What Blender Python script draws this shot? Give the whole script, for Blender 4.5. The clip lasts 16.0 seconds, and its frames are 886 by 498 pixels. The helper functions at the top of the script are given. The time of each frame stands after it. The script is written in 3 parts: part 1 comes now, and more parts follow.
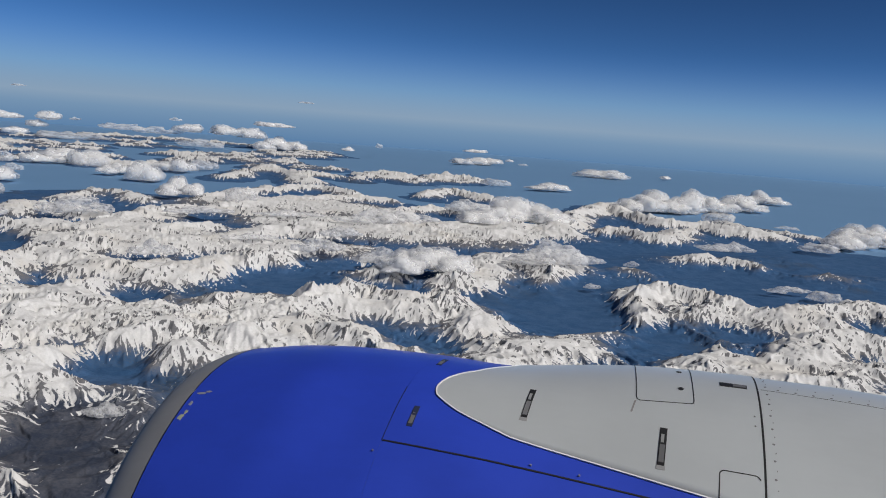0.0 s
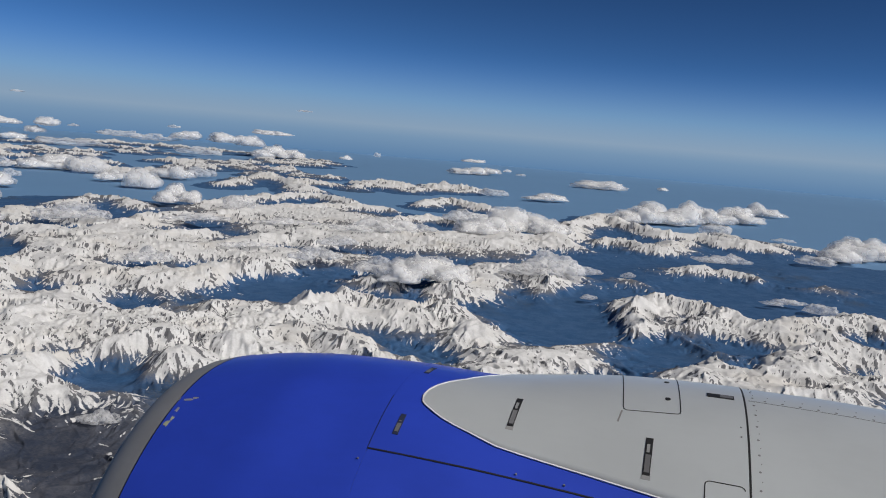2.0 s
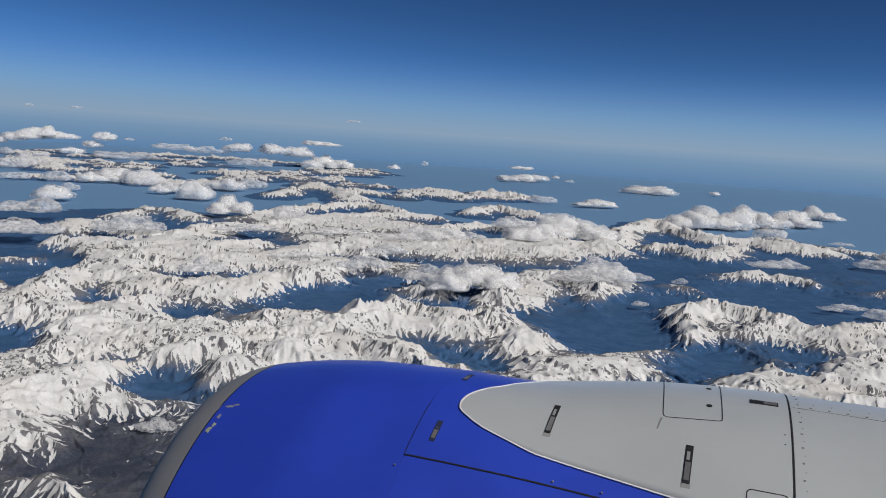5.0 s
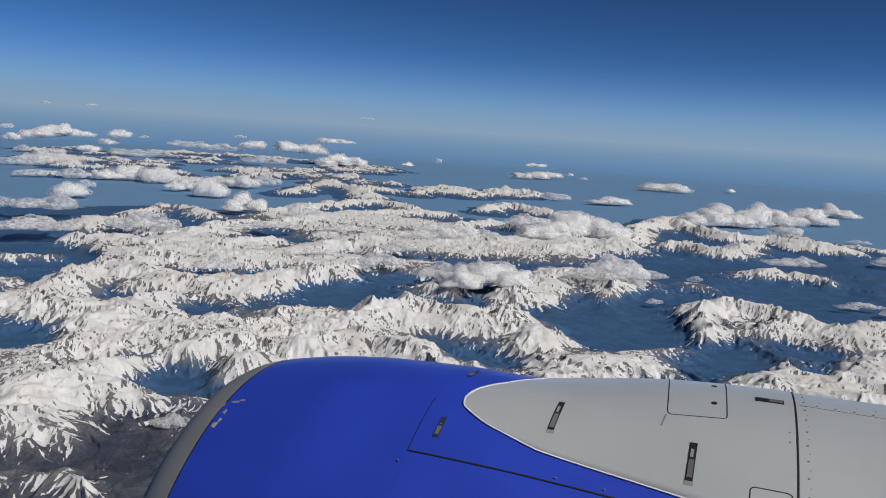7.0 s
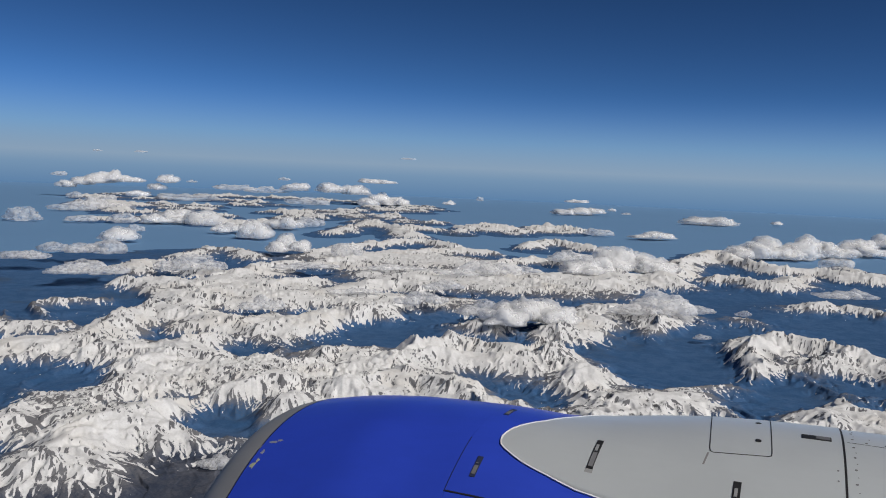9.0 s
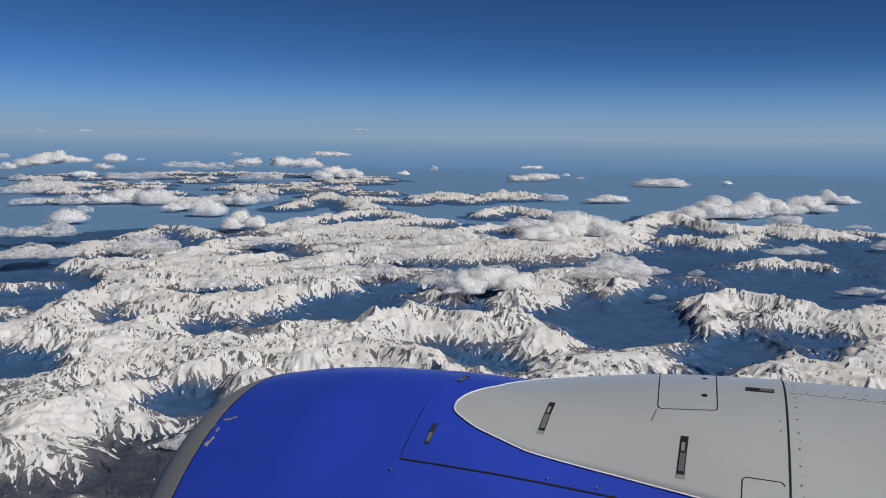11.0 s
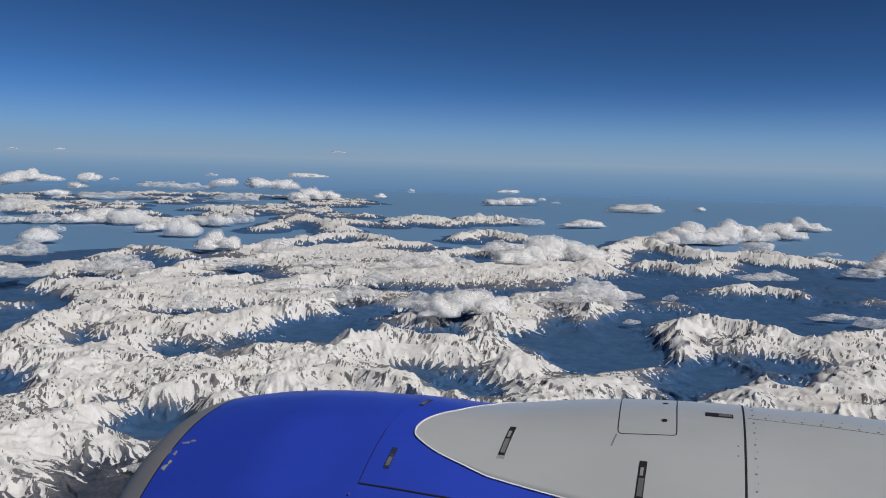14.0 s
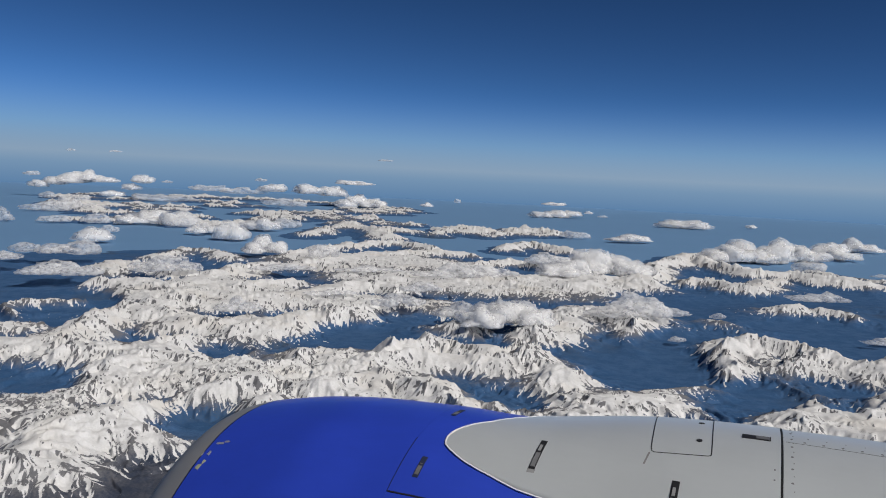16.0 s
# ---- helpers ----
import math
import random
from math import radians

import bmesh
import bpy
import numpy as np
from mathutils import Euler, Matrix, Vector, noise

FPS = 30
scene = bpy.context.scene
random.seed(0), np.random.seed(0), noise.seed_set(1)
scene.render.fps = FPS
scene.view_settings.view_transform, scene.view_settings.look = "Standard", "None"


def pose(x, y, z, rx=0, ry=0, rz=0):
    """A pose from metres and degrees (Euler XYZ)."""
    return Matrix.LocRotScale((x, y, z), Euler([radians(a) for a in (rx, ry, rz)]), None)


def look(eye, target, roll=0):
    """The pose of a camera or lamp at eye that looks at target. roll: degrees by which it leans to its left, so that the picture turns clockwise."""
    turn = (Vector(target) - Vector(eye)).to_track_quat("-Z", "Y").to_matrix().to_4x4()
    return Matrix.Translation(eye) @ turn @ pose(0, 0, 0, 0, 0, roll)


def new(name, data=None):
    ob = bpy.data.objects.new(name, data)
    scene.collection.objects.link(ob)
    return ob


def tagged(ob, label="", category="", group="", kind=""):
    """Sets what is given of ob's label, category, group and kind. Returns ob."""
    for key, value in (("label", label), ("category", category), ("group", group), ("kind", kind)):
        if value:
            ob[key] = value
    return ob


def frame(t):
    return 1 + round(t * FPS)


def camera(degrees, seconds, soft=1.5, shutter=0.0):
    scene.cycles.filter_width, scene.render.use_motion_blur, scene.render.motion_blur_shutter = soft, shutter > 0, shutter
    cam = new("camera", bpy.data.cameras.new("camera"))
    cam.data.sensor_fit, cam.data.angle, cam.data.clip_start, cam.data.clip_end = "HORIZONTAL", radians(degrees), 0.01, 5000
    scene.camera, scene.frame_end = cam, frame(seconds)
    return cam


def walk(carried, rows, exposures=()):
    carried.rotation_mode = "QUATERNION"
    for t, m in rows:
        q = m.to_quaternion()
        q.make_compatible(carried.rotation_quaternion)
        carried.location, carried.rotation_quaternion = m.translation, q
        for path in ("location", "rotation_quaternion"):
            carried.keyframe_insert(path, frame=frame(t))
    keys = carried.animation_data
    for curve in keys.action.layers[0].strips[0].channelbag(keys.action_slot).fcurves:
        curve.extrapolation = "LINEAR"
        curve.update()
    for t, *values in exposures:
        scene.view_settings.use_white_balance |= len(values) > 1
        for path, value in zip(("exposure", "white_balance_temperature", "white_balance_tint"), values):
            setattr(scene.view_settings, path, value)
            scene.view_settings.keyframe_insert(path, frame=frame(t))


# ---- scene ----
cam = camera(56.0, 16.0, soft=1.0)
walk(cam, [
    (0.0, pose(-0.118, -0.029, 0.005, 81.78, -4.23, 15.99)),
    (0.5, pose(-0.110, -0.026, 0.004, 82.13, -4.90, 13.92)),
    (1.0, pose(-0.103, -0.024, 0.004, 82.36, -5.14, 14.41)),
    (1.5, pose(-0.095, -0.023, 0.004, 82.48, -4.94, 15.15)),
    (2.0, pose(-0.087, -0.022, 0.003, 82.44, -4.76, 15.87)),
    (2.5, pose(-0.080, -0.020, 0.003, 82.49, -4.41, 16.49)),
    (3.0, pose(-0.072, -0.018, 0.003, 82.47, -4.16, 17.19)),
    (3.5, pose(-0.064, -0.017, 0.003, 82.65, -3.95, 17.97)),
    (4.0, pose(-0.057, -0.015, 0.003, 82.70, -3.82, 18.45)),
    (6.5, pose(-0.019, -0.005, 0.001, 82.67, -3.70, 19.82)),
    (7.0, pose(-0.011, -0.003, 0.002, 82.49, -3.68, 20.05)),
    (7.5, pose(-0.004, -0.001, 0.002, 82.39, -3.75, 20.34)),
    (8.0, pose(0.003, 0.001, 0.002, 82.94, -3.62, 20.80)),
    (8.2, pose(0.006, 0.002, 0.002, 84.76, -3.80, 21.69)),
    (10.3, pose(0.038, 0.012, 0.002, 84.69, -1.43, 22.70)),
    (10.5, pose(0.041, 0.013, 0.002, 83.85, -1.21, 21.91)),
    (11.0, pose(0.048, 0.015, 0.003, 82.97, -0.68, 19.68)),
    (11.5, pose(0.056, 0.017, 0.003, 83.19, -1.42, 17.55)),
    (12.0, pose(0.063, 0.019, 0.003, 83.42, -1.41, 16.62)),
    (12.5, pose(0.071, 0.021, 0.004, 83.85, -1.02, 16.30)),
    (13.0, pose(0.078, 0.024, 0.004, 84.38, -0.99, 16.84)),
    (13.5, pose(0.085, 0.026, 0.004, 84.68, -1.28, 17.54)),
    (14.0, pose(0.093, 0.029, 0.004, 84.59, -1.42, 18.11)),
    (14.5, pose(0.100, 0.032, 0.004, 84.91, -1.97, 18.91)),
    (15.0, pose(0.107, 0.035, 0.004, 85.08, -2.27, 19.63)),
    (15.5, pose(0.114, 0.038, 0.004, 85.27, -2.72, 20.85)),
    (16.0, pose(0.121, 0.040, 0.004, 85.17, -2.79, 21.32)),
], exposures=[(0.0, 0.2), (16.0, 0.2)])

# ---- world, sun ----
SUN_AZ, SUN_EL = radians(104), radians(44)   # compass from +y towards +x
world = bpy.data.worlds.new("world")
scene.world = world
world.use_nodes = True
wn = world.node_tree.nodes
sky = wn.new("ShaderNodeTexSky")
sky.sky_type = "NISHITA"
sky.sun_disc = False
sky.sun_elevation, sky.sun_rotation = SUN_EL, SUN_AZ
sky.altitude, sky.air_density, sky.dust_density, sky.ozone_density = 9000, 1.0, 0.1, 2.2
deep = wn.new("ShaderNodeGamma")     # the deep, contrasty sky of high altitude
deep.inputs[1].default_value = 1.45
world.node_tree.links.new(sky.outputs[0], deep.inputs[0])
soft = wn.new("ShaderNodeHueSaturation")
soft.inputs["Saturation"].default_value = 1.06
world.node_tree.links.new(deep.outputs[0], soft.inputs["Color"])
tint = wn.new("ShaderNodeMix")
tint.data_type, tint.blend_type = "RGBA", "MULTIPLY"
tint.inputs[0].default_value, tint.inputs[7].default_value = 1.0, (0.935, 0.965, 0.87, 1)
world.node_tree.links.new(soft.outputs[0], tint.inputs[6])
world.node_tree.links.new(tint.outputs[2], wn["Background"].inputs[0])
wn["Background"].inputs[1].default_value = 0.034
sun = new("sun", bpy.data.lights.new("sun", "SUN"))
sun.data.energy, sun.data.angle, sun.data.color = 3.05, radians(0.5), (1.0, 0.955, 0.89)
sun.matrix_world = look((0, 0, 0), (-math.sin(SUN_AZ) * math.cos(SUN_EL), -math.cos(SUN_AZ) * math.cos(SUN_EL), -math.sin(SUN_EL)))


# ---- materials ----
class Mat:
    """A node material with short helpers."""

    def __init__(self, name):
        self.m = bpy.data.materials.new(name)
        self.m.use_nodes = True
        self.t = self.m.node_tree
        self.b = self.t.nodes["Principled BSDF"]
        self.out = self.t.nodes["Material Output"]

    def node(self, kind, **sets):
        n = self.t.nodes.new(kind)
        for k, v in sets.items():
            n.inputs[k].default_value = v
        return n

    def link(self, a, b):
        self.t.links.new(a, b)

    def coords(self, which="Object", scale=None):
        c = self.t.nodes.new("ShaderNodeTexCoord").outputs[which]
        if scale is None:
            return c
        m = self.t.nodes.new("ShaderNodeMapping")
        m.inputs["Scale"].default_value = scale
        self.link(c, m.inputs[0])
        return m.outputs[0]

    def noise(self, scale, detail=4, rough=0.55, vec=None):
        n = self.node("ShaderNodeTexNoise", Scale=scale, Detail=detail, Roughness=rough)
        self.link(vec if vec is not None else self.coords(), n.inputs["Vector"])
        return n.outputs[0]

    def math(self, op, a, b=0.0, c=0.0):
        n = self.t.nodes.new("ShaderNodeMath")
        n.operation = op
        for i, v in enumerate((a, b, c)):
            if isinstance(v, (int, float)):
                n.inputs[i].default_value = v
            else:
                self.link(v, n.inputs[i])
        return n.outputs[0]

    def smooth(self, v, lo, hi):
        n = self.node("ShaderNodeMapRange")
        n.interpolation_type = "SMOOTHSTEP"
        self.link(v, n.inputs[0])
        n.inputs[1].default_value, n.inputs[2].default_value = lo, hi
        return n.outputs[0]

    def mix(self, f, a, b):
        n = self.t.nodes.new("ShaderNodeMix")
        n.data_type = "RGBA"
        for i, v in ((0, f), (6, a), (7, b)):
            if isinstance(v, (int, float)):
                n.inputs[i].default_value = v
            elif isinstance(v, tuple):
                n.inputs[i].default_value = (*v, 1)
            else:
                self.link(v, n.inputs[i])
        return n.outputs[2]

    def bump(self, h, strength, distance):
        n = self.node("ShaderNodeBump", Strength=strength, Distance=distance)
        self.link(h, n.inputs["Height"])
        self.link(n.outputs[0], self.b.inputs["Normal"])

    def set(self, **kw):
        for k, v in kw.items():
            self.b.inputs[k.replace("_", " ")].default_value = (*v, 1) if isinstance(v, tuple) else v
        return self


def paint(name, colour, rough, metal=0.0, coat=0.0, vary=0.08):
    """Painted or bare sheet metal with faint dirt and uneven gloss."""
    m = Mat(name).set(Roughness=rough, Metallic=metal, Coat_Weight=coat, Coat_Roughness=0.12)
    big, fine = m.noise(2.3, 5), m.noise(38.0, 6, 0.6, m.coords("Object", (0.25, 1, 1)))
    f = m.math("ADD", m.math("MULTIPLY", big, 0.85), m.math("MULTIPLY", fine, 0.15))
    dark = tuple(c * (1 - vary) for c in colour)
    light = tuple(min(1, c * (1 + vary)) for c in colour)
    m.link(m.mix(m.smooth(f, 0.35, 0.65), dark, light), m.b.inputs["Base Color"])
    m.link(m.math("ADD", rough - 0.05, m.math("MULTIPLY", big, 0.1)), m.b.inputs["Roughness"])
    m.bump(big, 0.006, 0.02)
    return m.m


BLUE = paint("blue_paint", (0.024, 0.060, 0.50), 0.45, 0.0, 0.15)
SILVER = paint("silver_paint", (0.77, 0.81, 0.82), 0.30, 0.48, 0.0, 0.03)
LIP = paint("bare_metal", (0.29, 0.295, 0.31), 0.6, 0.3, 0.0, 0.08)
WHITE = paint("white_stripe", (0.75, 0.75, 0.78), 0.4)
DARK = paint("dark_gap", (0.012, 0.012, 0.014), 0.6)
LATCH = paint("latch_metal", (0.20, 0.20, 0.21), 0.5, 0.2, 0.0, 0.3)
PALE = paint("pale_metal", (0.5, 0.5, 0.5), 0.4, 0.5)
DUCT = paint("duct_grey", (0.25, 0.25, 0.26), 0.6, 0.2)
PRIMER = paint("primer", (0.42, 0.44, 0.30), 0.7, 0.0, 0.0, 0.25)
HULL = paint("hull_blue", (0.010, 0.018, 0.10), 0.4)
DULL = paint("dull_blue_metal", (0.03, 0.04, 0.09), 0.6, 0.3)
SOOT = paint("soot", (0.36, 0.35, 0.35), 0.6, 0.5)

GROUND_Z, SNOWLINE = -125.0, 9.6


def land_material():
    m = Mat("alpine_land").set(Roughness=0.9, Specular_IOR_Level=0.1)
    geo = m.t.nodes.new("ShaderNodeNewGeometry")
    pos = geo.outputs["Position"]
    cover = m.t.nodes.new("ShaderNodeAttribute")
    cover.attribute_name = "snow"
    xyz = m.t.nodes.new("ShaderNodeSeparateXYZ")
    m.link(pos, xyz.inputs[0])
    broad, mid, fine = m.noise(0.012, 4, 0.55, pos), m.noise(0.11, 4, 0.6, pos), m.noise(0.9, 5, 0.65, pos)
    c = m.math("MULTIPLY_ADD", m.math("SUBTRACT", m.noise(1.9, 6, 0.7, pos), 0.5), 0.7, cover.outputs["Fac"])
    snow = m.smooth(c, -0.05, 0.14)
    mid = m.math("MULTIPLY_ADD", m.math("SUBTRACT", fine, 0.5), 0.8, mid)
    # forest colour with the blue of the distance haze put into it
    hazed_wood = m.mix(m.smooth(mid, 0.3, 0.7), (0.030, 0.084, 0.188), (0.052, 0.112, 0.228))
    low = m.mix(m.math("MULTIPLY", m.smooth(broad, 0.54, 0.70), m.smooth(fine, 0.35, 0.6)), hazed_wood, (0.055, 0.080, 0.120))
    # one stony valley without forest; nearer, so less haze blue in its colour
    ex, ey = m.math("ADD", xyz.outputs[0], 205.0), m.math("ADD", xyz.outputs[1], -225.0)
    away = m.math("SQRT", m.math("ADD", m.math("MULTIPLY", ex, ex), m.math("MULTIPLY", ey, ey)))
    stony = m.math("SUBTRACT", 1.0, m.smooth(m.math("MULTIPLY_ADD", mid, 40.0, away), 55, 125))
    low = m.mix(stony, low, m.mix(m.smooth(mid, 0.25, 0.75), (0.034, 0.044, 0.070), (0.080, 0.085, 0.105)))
    # rock tone lifted to stand in for the softening by haze
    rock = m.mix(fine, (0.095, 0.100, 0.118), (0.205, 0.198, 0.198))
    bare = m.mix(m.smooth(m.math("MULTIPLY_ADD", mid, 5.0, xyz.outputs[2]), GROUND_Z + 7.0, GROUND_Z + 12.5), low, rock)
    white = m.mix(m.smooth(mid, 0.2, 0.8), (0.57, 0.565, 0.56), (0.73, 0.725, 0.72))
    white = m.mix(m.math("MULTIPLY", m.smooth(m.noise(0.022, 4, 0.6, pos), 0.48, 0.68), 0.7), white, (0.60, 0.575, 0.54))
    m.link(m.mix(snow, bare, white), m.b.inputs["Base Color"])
    m.bump(fine, 0.16, 0.9)
    return m.m


def cloud_material(name, level, ragged):
    """Soft white cloud that lets part of the light through; ragged: how much of it is torn open."""
    m = Mat(name)
    diff = m.node("ShaderNodeBsdfDiffuse", Color=(0.96, 0.96, 0.96, 1))
    glow = m.node("ShaderNodeBsdfTranslucent", Color=(0.96, 0.96, 0.965, 1))
    body = m.t.nodes.new("ShaderNodeMixShader")
    body.inputs[0].default_value = 0.5
    m.link(diff.outputs[0], body.inputs[1])
    m.link(glow.outputs[0], body.inputs[2])
    g = m.coords("Generated", (3.0, 2.0, 1.2))
    seed = m.t.nodes.new("ShaderNodeObjectInfo").outputs["Random"]
    shift = m.node("ShaderNodeVectorMath")
    m.link(g, shift.inputs[0])
    m.link(m.math("MULTIPLY", seed, 40.0), shift.inputs[1])
    n = m.noise(2.2, 5, 0.62, shift.outputs[0])
    clear = m.t.nodes.new("ShaderNodeBsdfTransparent")
    b = m.t.nodes.new("ShaderNodeMixShader")
    m.link(m.math("MULTIPLY", m.smooth(n, ragged - 0.2, ragged + 0.2), level), b.inputs[0])
    m.link(clear.outputs[0], b.inputs[1])
    m.link(body.outputs[0], b.inputs[2])
    m.link(b.outputs[0], m.out.inputs[0])
    return m.m


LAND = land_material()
CLOUD_CORE = cloud_material("cloud_core", 1.0, -1.0)
CLOUD_VEIL = cloud_material("cloud_veil", 0.45, 0.42)
CLOUD_THIN = cloud_material("cloud_thin", 0.60, 0.44)


def part(name, bm, material, parent=None, label="", smooth=True):
    """One mesh object from a bmesh, under its thing."""
    me = bpy.data.meshes.new(name)
    bmesh.ops.recalc_face_normals(bm, faces=bm.faces)
    bm.to_mesh(me)
    bm.free()
    me.materials.append(material)
    if smooth:
        me.shade_smooth()
    ob = new(name, me)
    ob.parent = parent
    if label:
        tagged(ob, label)
    return ob


# ---- the land ----
def fade(t):
    return t * t * t * (t * (t * 6 - 15) + 10)


PERM = np.random.RandomState(7).permutation(4096)
ANGLE = np.random.RandomState(8).rand(4096) * 2 * np.pi
GX, GY = np.cos(ANGLE), np.sin(ANGLE)


def perlin(x, y):
    """Gradient noise, about -0.7 to 0.7."""
    xi, yi = np.floor(x).astype(int), np.floor(y).astype(int)
    fx, fy = x - xi, y - yi
    u, v = fade(fx), fade(fy)

    def corner(i, j):
        k = PERM[(PERM[(xi + i) & 4095] + yi + j) & 4095]
        return GX[k] * (fx - i) + GY[k] * (fy - j)

    a = corner(0, 0) * (1 - u) + corner(1, 0) * u
    b = corner(0, 1) * (1 - u) + corner(1, 1) * u
    return a * (1 - v) + b * v


def fbm(x, y, wave, octaves):
    s, amp = 0, 1.0
    for k in range(octaves):
        s = s + amp * perlin(x / wave + 17.3 * k, y / wave - 9.1 * k)
        wave, amp = wave * 0.5, amp * 0.5
    return s


def ridged(x, y, wave, octaves):
    """Sharp crests with branching spurs, 0 to about 1."""
    s, amp, w, total = 0, 1.0, 1.0, 0
    for k in range(octaves):
        n = 1 - np.abs(perlin(x / wave + 31.7 * k, y / wave + 11.9 * k)) * 1.7
        n = np.clip(n, 0, 1) ** 2
        s = s + amp * n * w
        total += amp
        w = np.clip(n * 1.6, 0.15, 1)
        wave, amp = wave * 0.52, amp * 0.55
    return s / total


RIDGES, UPLANDS, VALLEYS = [], [], []


def ridge(height, half, *crest):
    """A mountain ridge: height of its crest, half width down to the snow line, and the line of the crest in plan."""
    RIDGES.append((height, half, crest))


def upland(x, y, wide, deep, height):
    """Broad high ground: its middle, half width across and half depth along the line from the origin, and its height."""
    UPLANDS.append((x, y, wide, deep, height))


def valley(x, y, wide, deep):
    """A deep valley cut into the high ground, given as an upland is."""
    VALLEYS.append((x, y, wide, deep, 0))


ridge(19.2, 32, (-492, 431), (-528, 479), (-535, 508), (-492, 484), (-445, 449))
ridge(16.3, 32, (-416, 410), (-429, 443), (-452, 488), (-464, 522), (-430, 517), (-387, 493), (-370, 503), (-367, 533))
ridge(14.8, 32, (-427, 363), (-426, 382), (-411, 394), (-377, 382), (-367, 398), (-344, 404))
ridge(16.3, 32, (-334, 324), (-343, 348), (-334, 363), (-335, 385), (-346, 427), (-340, 448), (-307, 424), (-278, 398))
ridge(12.6, 32, (-324, 350), (-333, 377), (-321, 394), (-291, 379), (-268, 364))
ridge(16.3, 32, (-251, 364), (-256, 396), (-256, 426), (-259, 464), (-235, 451), (-210, 427))
ridge(13.3, 32, (-257, 342), (-256, 363), (-243, 382), (-227, 396), (-215, 419))
ridge(16.3, 29, (-212, 336), (-217, 368), (-201, 373), (-191, 392), (-183, 420), (-173, 417), (-142, 384))
ridge(13.3, 32, (-309, 259), (-305, 273), (-296, 283), (-279, 290), (-277, 308), (-258, 304))
ridge(15.5, 32, (-254, 228), (-257, 246), (-264, 268), (-260, 285), (-255, 290), (-234, 277), (-213, 261), (-193, 243))
ridge(9.2, 18, (-221, 186), (-217, 195), (-212, 201), (-199, 198))
ridge(16.3, 32, (-333, 505), (-333, 543), (-325, 579), (-317, 622), (-307, 657), (-276, 649), (-265, 672), (-222, 609))
ridge(17.8, 18, (-216, 459), (-223, 491), (-212, 515), (-210, 537), (-190, 540), (-165, 533), (-155, 551), (-138, 520))
ridge(17.0, 32, (-204, 434), (-199, 463), (-182, 488), (-155, 498), (-139, 519), (-118, 517), (-99, 484))
ridge(17.0, 32, (-153, 608), (-158, 683), (-152, 732), (-131, 730), (-112, 733), (-89, 662))
ridge(14.1, 29, (-154, 766), (-121, 793), (-85, 756))
ridge(14.8, 32, (-86, 395), (-79, 428), (-66, 442), (-51, 461), (-44, 494), (-38, 518), (-29, 511), (-16, 503))
ridge(11.1, 20, (-138, 391), (-139, 412), (-127, 412), (-116, 401), (-109, 414), (-90, 406))
ridge(18.5, 32, (-29, 571), (-19, 646), (2, 672), (27, 667), (47, 653))
ridge(17.0, 32, (16, 564), (36, 612), (56, 640), (70, 628), (82, 610), (98, 632), (117, 618))
ridge(14.8, 32, (-29, 800), (-10, 859), (16, 897), (45, 964), (73, 927))
ridge(14.8, 32, (80, 924), (106, 1017), (136, 1034), (151, 961))
ridge(16.3, 32, (21, 465), (29, 492), (36, 501), (43, 493), (55, 494), (71, 511), (86, 542), (111, 565))
ridge(13.3, 26, (3, 428), (22, 451), (36, 450), (51, 449), (72, 449), (98, 457))
ridge(14.1, 32, (54, 478), (74, 509), (97, 518))
ridge(16.3, 32, (98, 632), (125, 691), (149, 700), (177, 698))
ridge(14.8, 32, (93, 526), (117, 564), (141, 565), (157, 561))
ridge(13.3, 32, (89, 468), (115, 496), (137, 501))
ridge(12.6, 32, (149, 893), (177, 949), (202, 946))
ridge(17.8, 32, (-143, 1000), (-139, 1319), (-123, 1525), (-67, 1379), (-14, 1280), (41, 1305), (84, 1254), (125, 1243))
ridge(14.8, 32, (-79, 1104), (-41, 1108), (-16, 1063), (21, 1191))
ridge(10.4, 32, (70, 1449), (107, 1370), (157, 1337), (194, 1311))
ridge(16.3, 32, (-802, 1375), (-884, 1637), (-829, 1664), (-657, 1415))
ridge(14.8, 32, (-614, 1009), (-628, 1147), (-629, 1266), (-579, 1318), (-502, 1262))
ridge(13.3, 32, (-653, 1630), (-663, 1831), (-562, 1705))
ridge(13.3, 32, (-535, 1733), (-561, 2005), (-468, 1879))
ridge(14.8, 32, (-532, 888), (-533, 976), (-517, 1079), (-490, 1182), (-429, 1218))
ridge(16.3, 32, (-415, 1382), (-422, 1514), (-373, 1494), (-308, 1416))
ridge(14.8, 32, (-359, 1022), (-353, 1153), (-298, 1169), (-264, 1280), (-209, 1267))
ridge(14.8, 32, (-320, 825), (-300, 897), (-262, 905), (-245, 993), (-204, 1000))
ridge(16.3, 32, (-187, 918), (-186, 1053), (-150, 1046), (-114, 997))
ridge(13.3, 32, (-453, 831), (-433, 907), (-378, 891))
ridge(14.8, 32, (-401, 599), (-402, 655), (-388, 713), (-389, 787), (-343, 775))
ridge(14.8, 32, (-645, 653), (-685, 760), (-633, 746), (-576, 736))
ridge(11.8, 32, (-716, 843), (-751, 953), (-710, 961), (-655, 913))
ridge(14.8, 32, (-585, 621), (-557, 642), (-512, 651), (-545, 743), (-533, 775))
ridge(14.8, 32, (-504, 587), (-463, 581), (-480, 651), (-467, 697), (-456, 743))
ridge(14.8, 32, (-545, 768), (-568, 869), (-525, 877), (-486, 891), (-454, 896))
ridge(14.8, 32, (-465, 556), (-456, 588), (-421, 587), (-416, 631))
upland(-284, 378, 92, 40, 11.4)
upland(-354, 672, 114, 49, 10.4)
upland(-299, 895, 186, 109, 11.2)
